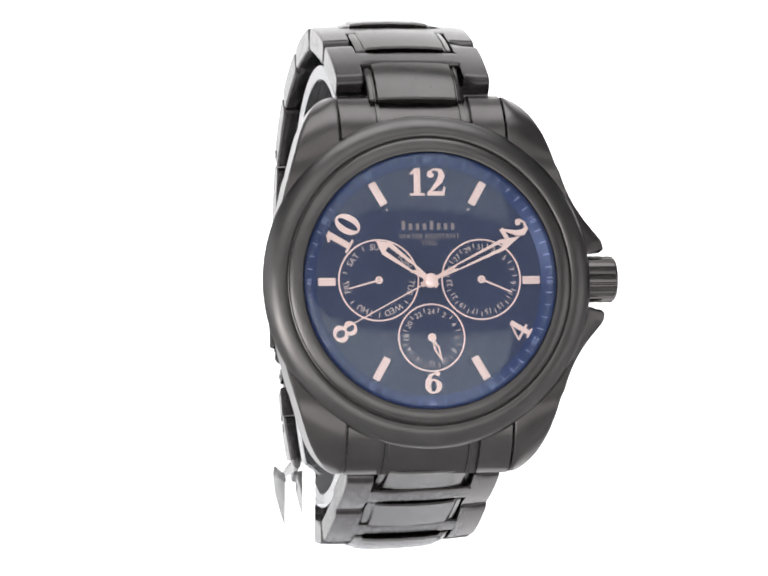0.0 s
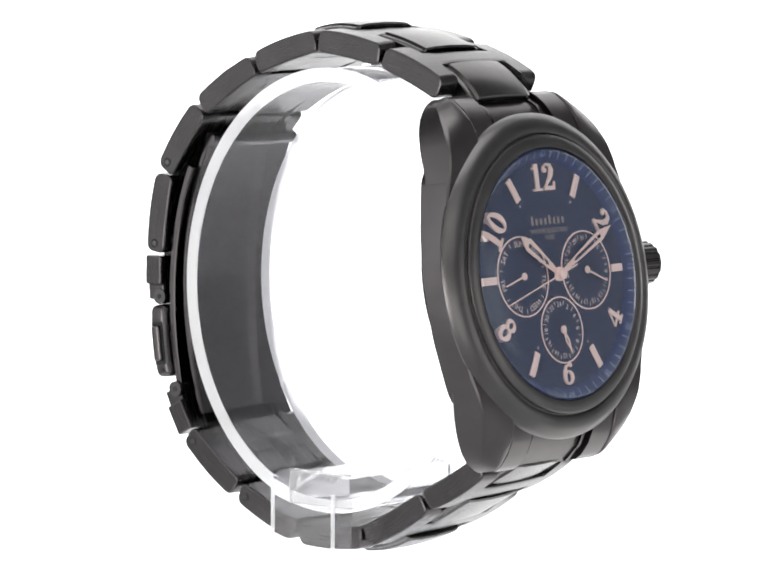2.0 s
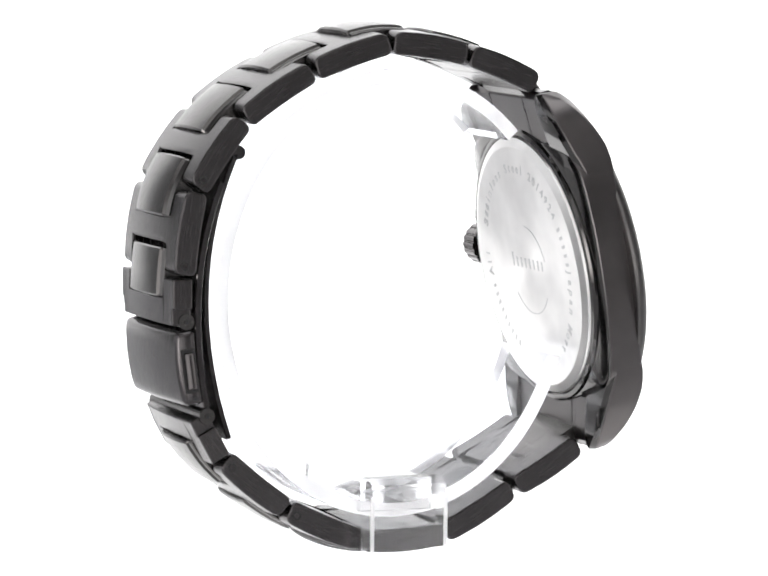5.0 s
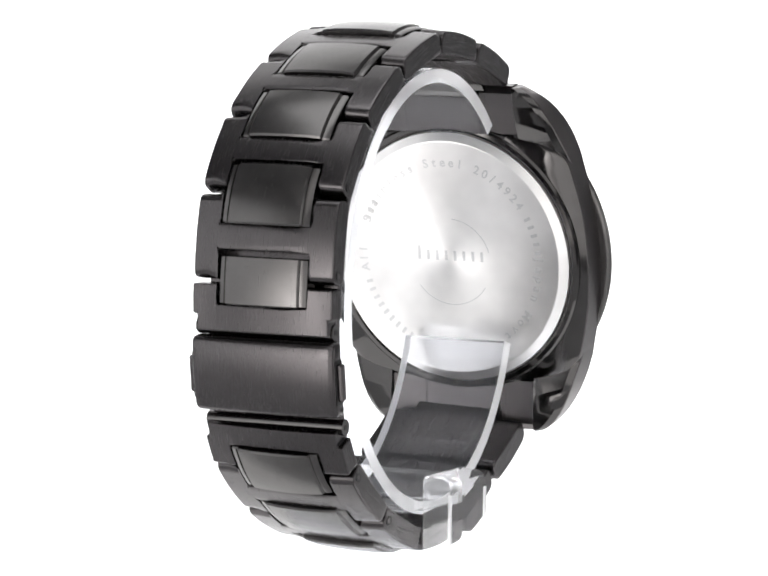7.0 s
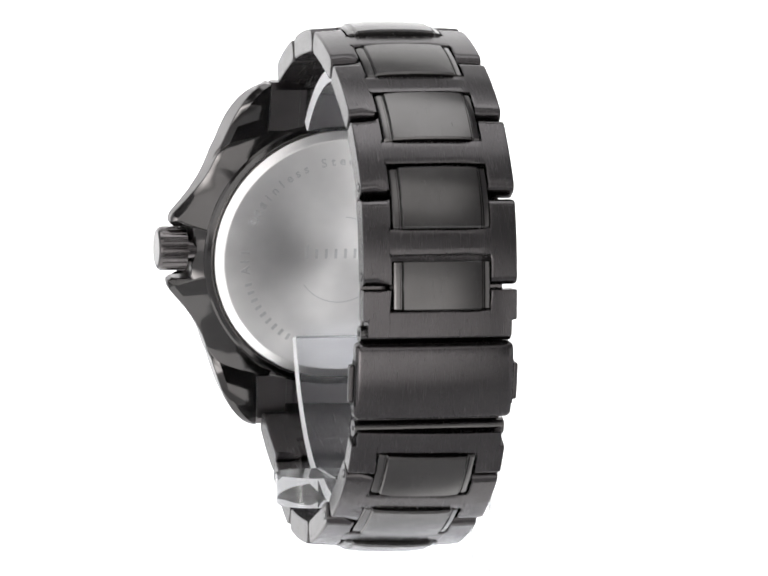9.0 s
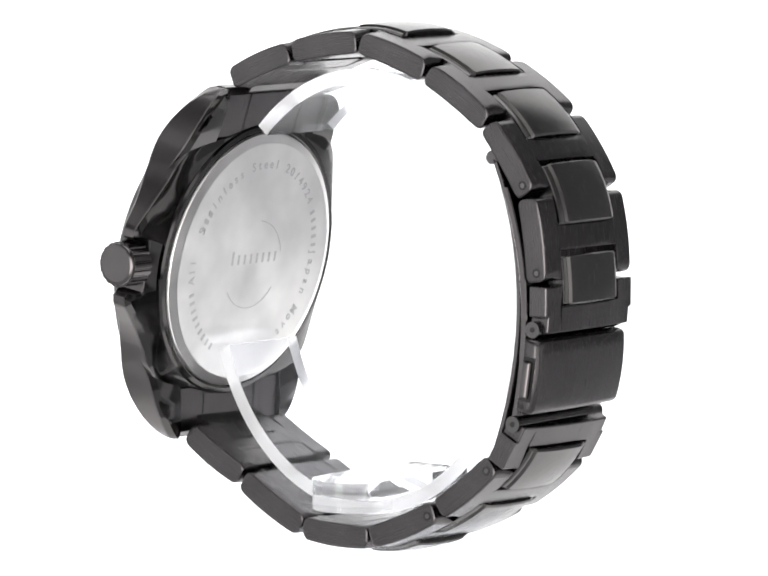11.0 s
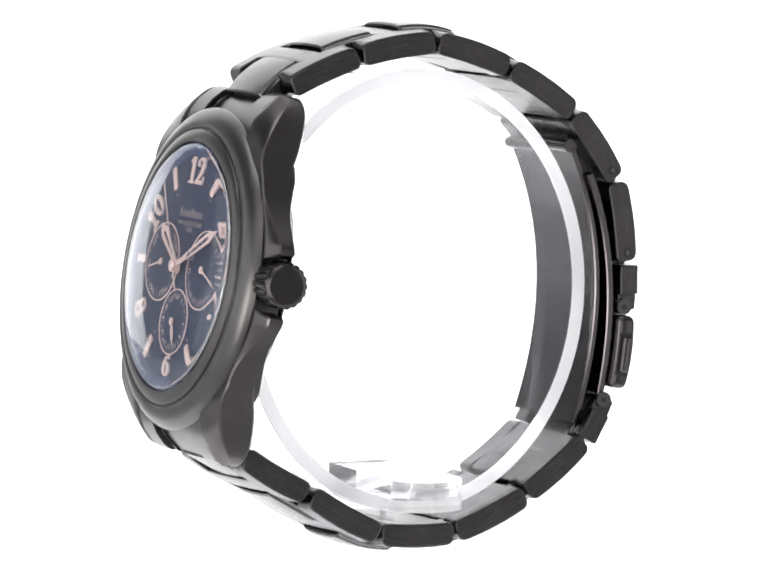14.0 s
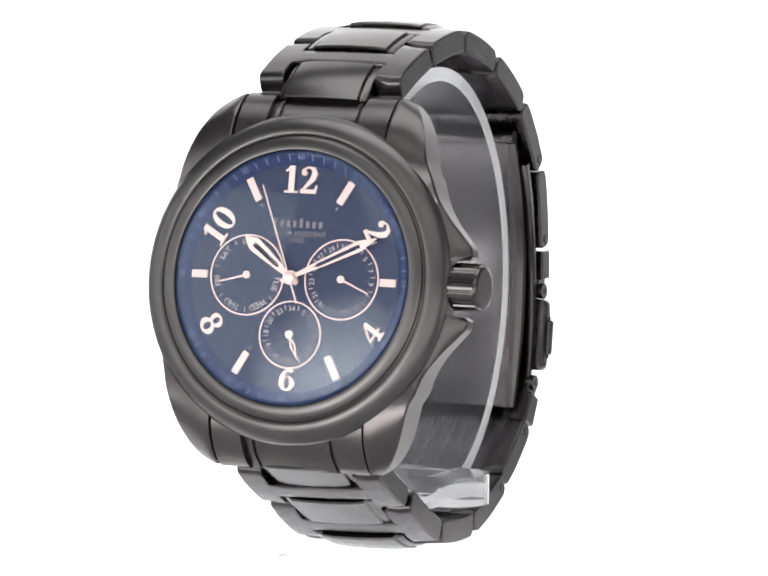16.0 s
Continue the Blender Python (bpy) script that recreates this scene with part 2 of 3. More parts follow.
def build_stand():
    stand = tagged(new("watch_stand"), "clear acrylic cuff stand with a short post and base plate", "watch stand")

    def station(phi):
        c, s = math.cos(phi), math.sin(phi)
        nrm = Vector((0, c / CUFF_A, s / CUFF_B)).normalized()
        base = Vector((0, CUFF_Y + CUFF_A * c, CUFF_Z + CUFF_B * s))
        return lambda a, b: base + nrm * b + Vector((a - 1.0, 0, 0))
    w, t = 7.75, CUFF_T
    prof = [(-w, 0), (w, 0), (w, -t), (-w, -t)]
    cuff = swept(prof, [station(radians(a)) for a in np.linspace(-162, 134, 90)])
    part("cuff", cuff, ACRYLIC, stand, "clear C-shaped acrylic cuff with bright polished edges").visible_shadow = False
    # strips added for the bright look of the cuff's edges
    for sx in (-1, 1):
        edge = [(sx * 7.76, -0.06), (sx * 7.84, -0.06), (sx * 7.92, -0.25), (sx * 7.92, -t + 0.25), (sx * 7.84, -t + 0.06), (sx * 7.76, -t + 0.06)]
        strip = swept(edge, [station(radians(a)) for a in np.linspace(-162, 134, 90)])
        part("cuff_edge", strip, EDGE_SHINE, stand, "pale strip imitating light piped through the cut edge of the cuff").visible_shadow = False
    prof = [(-14.4, -42.9), (-10.3, -42.9), (-10.3, -29.0), (-10.7, -28.6), (-13.2, -28.8), (-14.2, -29.4), (-14.4, -30.4)]
    post = prism(prof, -7.0, 3.8)
    moved(post, Matrix.Rotation(radians(90), 4, "X"))
    part("post", post, POST, stand, "short clear acrylic post").visible_shadow = False
    # strips added to draw the bright lines of the post's corners
    for y in (-3.75, 6.95):
        strip = prism([(-14.5, y - 0.25), (-14.1, y - 0.25), (-14.1, y + 0.25), (-14.5, y + 0.25)], -42.8, -31.0, 0.08, 1)
        part("post_edge", strip, EDGE_SHINE, stand, "pale strip imitating the bright edge line of the post").visible_shadow = False
    tip = [(10.1 + 4.6 * math.sin(a), 1.95 - 5.15 * math.cos(a)) for a in np.linspace(0, math.pi, 13)]
    arm = prism([(-10.26, -3.2), *tip, (-10.26, 7.1)], -33.4, -29.3)
    bmesh.ops.bevel(arm, geom=[e for e in arm.edges if e.calc_face_angle(0) > 1.2 and min(v.co.x for v in e.verts) > -10], offset=0.35, segments=2, profile=0.5, affect="EDGES")
    part("arm", arm, CLOUDY, stand, "round-ended clear arm under the cuff").visible_shadow = False
    base = prism([(-18, -14), (11, -14), (11, 16), (-18, 16)], -47.0, -42.8, 0.5)
    part("base_plate", base, ACRYLIC, stand, "clear acrylic base plate").visible_shadow = False
    return stand


# ---- the watch ----
TILT = 10.0
OX, OY, OZ = 0.2, -29.85, -0.2
# case space: x to the crown, y to twelve, z out of the dial
CASE = Matrix.Translation((OX * MM, OY * MM, OZ * MM)) @ Matrix.Rotation(radians(90 - TILT), 4, "X")
DIAL_Z = -0.4


# outline of the middle case without its horns: x, y, top and bottom edge of the flank
FLANK = ((20.4, 0.0, -1.5, -5.9), (20.3, 3.5, -1.5, -5.9), (19.95, 7.0, -1.5, -5.9), (19.1, 11.0, -1.3, -5.9), (18.2, 14.2, -1.2, -6.0))
GUARD = ((21.0, 0.0, -1.9, -5.4), (21.1, 3.6, -1.9, -5.4), (23.7, 3.75, -2.8, -4.9), (24.25, 4.2, -2.8, -4.9), (24.0, 5.4, -2.75, -4.9), (22.8, 6.8, -2.5, -4.95),
         (21.4, 8.4, -2.1, -5.0), (20.1, 10.2, -1.6, -5.2), (19.1, 12.0, -1.2, -5.6), (18.2, 14.2, -1.2, -6.0))
SHOULDER = ((16.4, 16.2, -1.6, -6.3), (14.0, 17.4, -1.8, -6.4), (11.0, 18.3, -2.0, -6.4), (8.5, 18.7, -2.0, -6.4), (4.0, 20.0, -2.0, -6.4))
# horns: y, outer x, edge beside the end piece, outer edge, underside
HORN = ((15.6, 17.85, -0.85, -1.0, -6.25), (17.0, 17.4, -0.85, -1.15, -6.75), (18.4, 16.95, -0.95, -1.6, -7.15), (19.8, 16.45, -1.15, -2.2, -7.5),
        (21.2, 15.8, -1.7, -3.0, -7.8), (22.4, 15.1, -2.45, -3.8, -8.0), (23.3, 14.4, -3.15, -4.55, -8.1), (24.1, 13.6, -3.9, -5.3, -8.1), (24.6, 12.9, -4.5, -6.0, -8.0), (24.9, 12.3, -5.2, -6.5, -7.9))


def case_outline():
    def flip(q, sx, sy):
        return [(sx * x, sy * y, t, b) for x, y, t, b in q]
    right, left = GUARD + SHOULDER, FLANK + SHOULDER
    loop = flip(right, 1, 1) + [(0.0, 20.4, -2.0, -6.4)] + flip(left[::-1], -1, 1)
    loop += flip(left[1:], -1, -1) + [(0.0, -20.4, -2.0, -6.4)] + flip(right[::-1], 1, -1)
    return loop[:-1]


def smooth_loop(loop, n=4):
    """Rounds a loop by inserting points on a gentle curve."""
    out, m = [], len(loop)
    for i in range(m):
        p0, p1, p2, p3 = (np.array(loop[(i + k) % m]) for k in (-1, 0, 1, 2))
        sharp = np.linalg.norm((p2 - p1)[:2]) < 0.8
        for s in ([0.0] if sharp else np.arange(n) / n):
            q = 0.5 * (2 * p1 + (p2 - p0) * s + (2 * p0 - 5 * p1 + 4 * p2 - p3) * s * s + (3 * p1 - p0 - 3 * p2 + p3) * s ** 3)
            lin = p1 + (p2 - p1) * s
            out.append(tuple(0.6 * q + 0.4 * lin))
    return out


def lug_solid(sx, sy):
    """A horn of the case: a flat flank under a crisp edge, its top falling away from the end piece."""
    side = GUARD if sx > 0 else FLANK
    ys, xs = [q[1] for q in side[-5:]], [q[0] for q in side[-5:]]
    start = (11.0, 12.0, 13.2, 14.4) if sx > 0 else (8.5, 10.0, 11.6, 13.2, 14.4)
    rows = [(y, float(np.interp(y, ys, xs)) - (0.06 if y == start[0] else -0.02), -1.3 + 0.06 * i, -1.5 + 0.13 * i, -5.5 - 0.1 * i) for i, y in enumerate(start)]
    rows += [(y, x - (0.0 if sx < 0 else 0.25), a, b, c) for y, x, a, b, c in HORN]
    bm = bmesh.new()
    lines = []
    for y, xo, ti, to, low in rows:
        prof = [(11.22, low), (11.22, ti - 0.28), (11.3, ti - 0.08), (11.5, ti)]
        w = xo - 0.22 - 11.5
        prof += [(11.5 + w * u, ti + (to - ti) * u ** 1.7) for u in (0.25, 0.5, 0.75, 0.92, 1.0)]
        prof += [(xo, to - 0.24), (xo, low + 0.75), (xo - 0.12, low + 0.55), (xo - 1.0, low)]
        lines.append([bm.verts.new((sx * x, sy * y, z)) for x, z in prof])
    n = len(lines[0])
    for r, q in zip(lines, lines[1:]):
        for k in range(n):
            f = bm.faces.new((r[k], r[(k + 1) % n], q[(k + 1) % n], q[k]))
            f.material_index = 1 if k >= n - 2 else 0
    bm.faces.new(lines[0])
    bm.faces.new(lines[-1])
    return bm


def build_case(watch):
    loop = smooth_loop(case_outline())
    m = len(loop)
    bm = bmesh.new()
    rows = [[] for _ in range(9)]
    for i in range(m):
        x, y, zt, zb = loop[i]
        a, b = np.array(loop[i - 1][:2]), np.array(loop[(i + 1) % m][:2])
        d = (b - a) / np.linalg.norm(b - a)
        inn = np.array((-d[1], d[0]))
        ang = math.atan2(y, x)
        p = np.array((x, y))

        def put(row, inset, z):
            q = p + inn * inset
            rows[row].append(bm.verts.new((q[0], q[1], z)))
        rows[0].append(bm.verts.new((18.4 * math.cos(ang), 18.4 * math.sin(ang), -6.85)))
        put(1, 0.9, zb - 0.55)
        put(2, 0.12, zb - 0.06)
        put(3, 0.0, zb + 0.1)
        put(4, 0.0, zt - 0.26)
        put(5, 0.22, zt)
        r = min(21.3, math.hypot(x, y) - 0.5)
        for row, u in ((6, 0.5), (7, 1.0)):
            q = p * (1 - u) + np.array((r * math.cos(ang), r * math.sin(ang))) * u
            rows[row].append(bm.verts.new((q[0], q[1], zt + (-1.35 - zt) * u + 0.15 * u * (1 - u))))
        rows[8].append(bm.verts.new((19.4 * math.cos(ang) * 0.97, 19.4 * math.sin(ang) * 0.97, -1.8)))
    for j, (r, q) in enumerate(zip(rows, rows[1:] + rows[:1])):
        for i in range(m):
            f = bm.faces.new((r[i], r[(i + 1) % m], q[(i + 1) % m], q[i]))
            f.material_index = 1 if j < 2 else 0
    part("case_body", bm, STEEL_CASE, watch, "dark gunmetal case with crown guards", CASE).data.materials.append(STEEL_MIRROR)
    for sx, sy in ((1, 1), (-1, 1), (1, -1), (-1, -1)):
        part("lug", lug_solid(sx, sy), STEEL_CASE, watch, "broad lug with a flat flank and crisp edge", CASE).data.materials.append(STEEL_MIRROR)
    prof = [(16.9, -1.9), (16.9, 0.7), (17.05, 0.96), (17.35, 1.02), (17.9, 0.92), (18.5, 0.72), (18.72, 0.56), (18.8, 0.26), (18.95, 0.18), (19.1, 0.36), (19.35, 0.46), (19.9, 0.4),
            (20.5, 0.17), (21.1, -0.2), (21.6, -0.66), (21.9, -1.12), (22.0, -1.45), (21.8, -1.8), (21.4, -1.9)]
    part("bezel", lathe(prof, 160), STEEL_BEZEL, watch, "smooth rounded gunmetal bezel", CASE)
    dome = [(0, 2.6), (4, 2.54), (8, 2.36), (12, 2.05), (14.6, 1.72), (15.6, 1.52), (16.2, 1.34), (16.6, 1.1), (16.85, 0.8), (16.85, 0.3), (16.2, 0.45), (15.6, 0.6), (14.6, 0.8), (12, 1.1), (8, 1.4), (4, 1.56), (0, 1.62)]
    part("crystal", lathe(dome, 128, False), GLASS, watch, "clear domed watch crystal", CASE).visible_shadow = False
    # crown
    n = 18
    teeth = []
    for k in range(n):
        for da, r in ((0.0, 3.1), (0.3, 3.15), (0.6, 3.1), (0.74, 2.92), (0.86, 2.92)):
            a = 2 * math.pi * (k + da) / n
            teeth.append((r * math.cos(a), r * math.sin(a)))
    crown = joined(prism(teeth, 21.8, 25.4, 0.0), lathe([(0, 25.85), (2.4, 25.85), (2.55, 25.83), (2.85, 25.7), (3.0, 25.4), (3.0, 25.2), (0, 25.2)], 48, False),
                   lathe([(0, 19), (1.9, 19), (1.9, 21.9), (0, 21.9)], 24, False))
    part("crown", crown, STEEL_POLISH, watch, "fluted gunmetal winding crown", CASE @ at(0, 0.3, -3.9) @ Matrix.Rotation(radians(90), 4, "Y"))
    # back
    back = lathe([(0, -8.02), (16.7, -8.0), (16.9, -7.99), (17.05, -7.92), (18.1, -7.5), (18.25, -7.1), (0, -6.7)], 128, False)
    caseback = part("caseback", back, STEEL_BACK, watch, "bare steel case back with engraved writing", CASE)
    rim = lathe([(18.3, -6.7), (18.3, -7.1), (18.6, -7.3), (19.2, -7.2), (19.5, -6.9), (19.5, -6.6)], 128)
    part("back_ring", rim, STEEL_MIRROR, watch, "dark ring round the case back", CASE)
    under = CASE @ Matrix.Rotation(radians(180), 4, "Y")
    inv = CASE.inverted()

    def engrave(body, mid, step, size=1.8, r=13.8):
        for k, ch in enumerate(body):
            if ch == " ":
                continue
            a = mid + (k - (len(body) - 1) / 2) * step
            mm = at(r * math.sin(radians(a)), r * math.cos(radians(a)), 8.02, -a)
            place("engraved_letter", lettering(ch, size, 0.05, ENGRAVED, 0.03), caseback, "", inv @ under @ mm)
    engrave("Stainless Steel 20/4924", -7, 5.6)
    engrave("Japan Movt", 116, 6.0)
    engrave("All", -93, 5.4)
    for mid, count in ((74, 5), (-128, 9), (-62, 3)):
        for k in range(count):
            a = mid + (k - (count - 1) / 2) * 5.2
            bar = prism([(-0.22, -0.5), (0.22, -0.5), (0.22, 0.5), (-0.22, 0.5)], 8.0, 8.045)
            part("engraved_bar", bar, ENGRAVED, caseback, "", inv @ under @ at(13.8 * math.sin(radians(a)), 13.8 * math.cos(radians(a)), 0, -a))
    for k in range(8):
        h = 1.0 if k == 0 else 0.7
        bar = prism([(-0.2, -0.7), (0.2, -0.7), (0.2, -0.7 + 2 * h), (-0.2, -0.7 + 2 * h)], 8.0, 8.06)
        part("engraved_bar", bar, ENGRAVED, caseback, "", inv @ under @ at(-4.9 + k * 1.4, 0.3, 0))
    for a0, a1 in ((5, 75), (125, 235)):
        arc = [(6.2, 8.0), (6.32, 8.0), (6.32, 8.05), (6.2, 8.05)]
        st = [(lambda a: (lambda r, z: (r * math.sin(a), r * math.cos(a), z)))(radians(v)) for v in np.linspace(a0, a1, 30)]
        part("engraved_arc", swept(arc, st), ENGRAVED, caseback, "", inv @ under @ at(0, -0.6, 0))


def hand(length, tail, wide, slot, thick=0.16):
    """A sword hand with an open slot, pointing along y."""
    w, s = wide / 2, slot / 2
    a, b = length * 0.26, length * 0.80
    bits = []
    for sx in (-1, 1):
        poly = [(sx * 0.28 * w, 0.2), (sx * 0.55 * w, a), (sx * w, b), (sx * s * 1.1, b), (sx * s, a * 1.2), (sx * 0.02, a * 1.0), (0.0, 0.2)]
        bits.append(prism(poly if sx > 0 else poly[::-1], 0, thick))
    bits.append(prism([(-w, b), (w, b), (0.0, length)], 0, thick))
    bits.append(prism([(-0.35, -tail), (0.35, -tail), (0.3, 0.3), (-0.3, 0.3)], 0, thick))
    bits.append(lathe([(0, 0), (0.95, 0), (0.95, thick), (0, thick)], 32, False))
    return joined(*bits)


def needle(length, tail, wide, hub, thick=0.12, hole=False):
    bits = [prism([(-wide / 2, -tail), (wide / 2, -tail), (wide * 0.35, length), (-wide * 0.35, length)], 0, thick)]
    prof = [(hub * 0.45 if hole else 0, 0), (hub, 0), (hub, thick * 1.5), (hub * 0.45 if hole else 0, thick * 1.5)]
    bits.append(lathe(prof, 28, hole))
    return joined(*bits)


def ribbon(points, widths, h):
    """A flat stroke of changing width along points."""
    vs = [Vector((x, y, 0)) for x, y in points]
    st = []
    for i, v in enumerate(vs):
        d = (vs[min(i + 1, len(vs) - 1)] - vs[max(i - 1, 0)]).normalized()
        side = Vector((-d.y, d.x, 0)) * widths[i] / 2
        st.append((lambda v, side: (lambda a, b: v + side * a + Vector((0, 0, b))))(v, side))
    return swept([(-1, 0), (1, 0), (1, h * 0.8), (0.8, h), (-0.8, h), (-1, h * 0.8)], st)


def oval(cx, cy, rx, ry, ix, iy, h, n=28):
    """An upright oval ring, thick at its sides."""
    st = [(lambda c, q: (lambda a, b: (cx + (rx * (a + 1) + ix * (1 - a)) / 2 * c, cy + (ry * (a + 1) + iy * (1 - a)) / 2 * q, b)))(
        math.cos(2 * math.pi * k / n), math.sin(2 * math.pi * k / n)) for k in range(n + 1)]
    return swept([(-1, 0), (1, 0), (1, h), (-1, h)], st, False)


def serif_digit(ch, h=0.07):
    """A bold serif digit, one high."""
    if ch == "1":
        bits = [ribbon([(0, -0.46), (0, 0.5)], [0.21, 0.21], h), ribbon([(-0.24, -0.455), (0.24, -0.455)], [0.09, 0.09], h), ribbon([(-0.22, 0.3), (-0.02, 0.44)], [0.08, 0.12], h)]
    elif ch == "2":
        bits = [ribbon([(-0.24, 0.22), (-0.22, 0.36), (-0.06, 0.47), (0.14, 0.42), (0.2, 0.24), (0.12, 0.02), (-0.06, -0.2), (-0.24, -0.4)], [0.1, 0.1, 0.07, 0.15, 0.22, 0.2, 0.13, 0.06], h),
                ribbon([(-0.28, -0.42), (0.28, -0.42)], [0.16, 0.16], h), ribbon([(0.25, -0.38), (0.29, -0.18)], [0.1, 0.05], h), lathe([(0, 0), (0.1, 0), (0.1, h), (0, h)], 16, False)]
        moved(bits[-1], shift(-0.17, 0.25, 0))
    elif ch == "0":
        bits = [oval(0, 0, 0.32, 0.5, 0.12, 0.43, h)]
    elif ch == "8":
        bits = [oval(0, -0.22, 0.32, 0.29, 0.13, 0.2, h), oval(0, 0.25, 0.27, 0.26, 0.11, 0.18, h * 0.97)]
    elif ch == "6":
        bits = [oval(0, -0.18, 0.32, 0.33, 0.12, 0.25, h), ribbon([(-0.22, -0.2), (-0.21, 0.08), (-0.1, 0.32), (0.2, 0.47)], [0.2, 0.19, 0.14, 0.05], h * 0.97), lathe([(0, 0), (0.09, 0), (0.09, h), (0, h)], 16, False)]
        moved(bits[-1], shift(0.17, 0.37, 0))
    else:
        bits = [ribbon([(0.1, -0.45), (0.1, 0.5)], [0.2, 0.2], h), ribbon([(-0.1, -0.455), (0.3, -0.455)], [0.09, 0.09], h),
                ribbon([(-0.36, -0.17), (0.34, -0.17)], [0.1, 0.1], h * 0.97), ribbon([(0.06, 0.48), (-0.33, -0.15)], [0.07, 0.07], h * 0.95)]
    return joined(*bits)


def build_dial(watch):
    z = DIAL_Z
    plate = lathe([(0, z), (15.2, z), (15.2, z - 0.4), (0, z - 0.4)], 96, False)
    dial = part("dial", plate, BLUE, watch, "dark navy blue dial with rose gold markings", CASE)

    def on(name, bm, mat, x, y, h, turn=0.0, label=""):
        return part(name, bm, mat, dial, label, at(x, y, z + h, turn))
    flange = lathe([(15.0, z - 0.1), (15.05, z + 0.02), (16.88, z + 1.15), (16.88, z - 0.1)], 128)
    part("flange", flange, BLUE_RING, dial, "blue sloping minute ring")
    slope = math.degrees(math.atan2(1.13, 1.83))
    for k in range(60):
        a = 6.0 * k
        if k % 5 == 0:
            continue
        bar = prism([(-0.07, -0.42), (0.07, -0.42), (0.07, 0.42), (-0.07, 0.42)], 0, 0.04)
        m = Matrix.Rotation(radians(-a), 4, "Z") @ at(0, 15.95, z + 0.6) @ Matrix.Rotation(radians(slope), 4, "X")
        part("minute_mark", bar, TICK, dial, "", m)
    for k in range(12):
        m = Matrix.Rotation(radians(-30.0 * k), 4, "Z") @ at(0, 15.95, z + 0.62) @ Matrix.Rotation(radians(slope), 4, "X")
        place("minute_figure", lettering(str(5 * k or 60), 1.05, 0.04, TICK), dial, "", m)
    # applied hour bars
    for a in (30, 90, 150, 210, 270, 330):
        r0, r1 = (12.5, 14.8) if a in (90, 270) else (11.6, 14.9)
        bar = prism([(-0.52, r0), (0.52, r0), (0.52, r1), (-0.52, r1)], 0, 0.3, 0.08, 1)
        on("hour_bar", bar, ROSE, 0, 0, 0.0, -a)
        for s in (-0.16, 0.16):
            line = prism([(s - 0.03, r0 + 0.15), (s + 0.03, r0 + 0.15), (s + 0.03, r1 - 0.15), (s - 0.03, r1 - 0.15)], 0.3, 0.315)
            on("bar_line", line, PRINT, 0, 0, 0.0, -a)
        dot = prism([(-0.09, 10.7), (0.09, 10.7), (0.09, 11.0), (-0.09, 11.0)], 0, 0.05)
        on("hour_dot", dot, PRINT, 0, 0, 0.0, -a)
    # numerals
    for txt, x, y, turn, size, wide in (("12", 0.0, 13.05, 0, 3.6, 1.12), ("2", 11.6, 6.6, -60, 3.5, 1.12), ("4", 11.9, -6.6, 60, 3.0, 1.1), ("6", 0.25, -13.3, 0, 2.9, 1.2),
                                        ("8", -11.35, -6.5, -60, 3.2, 1.15), ("10", -11.3, 6.55, 60, 3.5, 1.12)):
        marks = []
        for k, ch in enumerate(txt):
            off = 0.0 if len(txt) == 1 else (-0.33 if k == 0 else 0.29)
            marks.append(moved(serif_digit(ch), Matrix.Diagonal((size * wide, size, size, 1)) @ Matrix.Translation((off, 0, 0))))
        on("numeral", joined(*marks), ROSE, x, y, 0.0, turn, "rose gold applied serif hour numeral")
    # maker's mark and small print as plain bars
    for k in range(8):
        h = 1.2 if k in (0, 4) else 0.85
        x0 = -3.5 + k * 0.94
        on("maker_mark", prism([(x0, 6.75), (x0 + 0.45, 6.75), (x0 + 0.45, 6.75 + h), (x0, 6.75 + h)], 0, 0.03), MARK, 0, 0, 0.0)
    place("small_print", lettering("WATER RESISTANT", 0.95, 0.04, MARK), dial, "", at(0.15, 5.85, z + 0.02))
    place("small_print", lettering("STEEL", 0.85, 0.04, MARK), dial, "", at(0.15, 5.0, z + 0.02))
    arc_marks(dial, z)
    # three small dials
    for cx, cy, r, kind in ((-6.75, 0.15, 5.3, "day"), (6.95, 0.15, 5.25, "date"), (0.15, -7.45, 4.4, "hour")):
        sub = on("subdial", lathe([(0, 0.0), (r - 0.1, 0.0), (r - 0.1, 0.05), (0, 0.05)], 64, False), BLUE, cx, cy, 0.0)
        part("subdial_ring", ring(r, 0.2, 0.0, 0.1), ROSE, sub, "thin rose gold ring")
        if kind == "day":
            words, size = ["SUN", "MON", "TUE", "WED", "THU", "FRI", "SAT"], 1.15
        elif kind == "date":
            words, size = ["31", "3", "5", "7", "9", "11", "13", "15", "17", "19", "21", "23", "25", "27", "29"], 1.0
        else:
            words, size = ["24", "2", "4", "6", "8", "10", "12", "14", "16", "18", "20", "22"], 1.0
        n = len(words)
        for k, wd in enumerate(words):
            a = 360.0 * k / n
            rr = r - 1.0
            place("subdial_figure", lettering(wd, size, 0.03, PRINT), sub, "", at(rr * math.sin(radians(a)), rr * math.cos(radians(a)), 0.066, -a))
            a += 180.0 / n
            bar = prism([(-0.06, r - 1.0), (0.06, r - 1.0), (0.06, r - 0.4), (-0.06, r - 0.4)], 0.05, 0.08)
            part("subdial_mark", bar, PRINT, sub, "", at(0, 0, 0, -a))
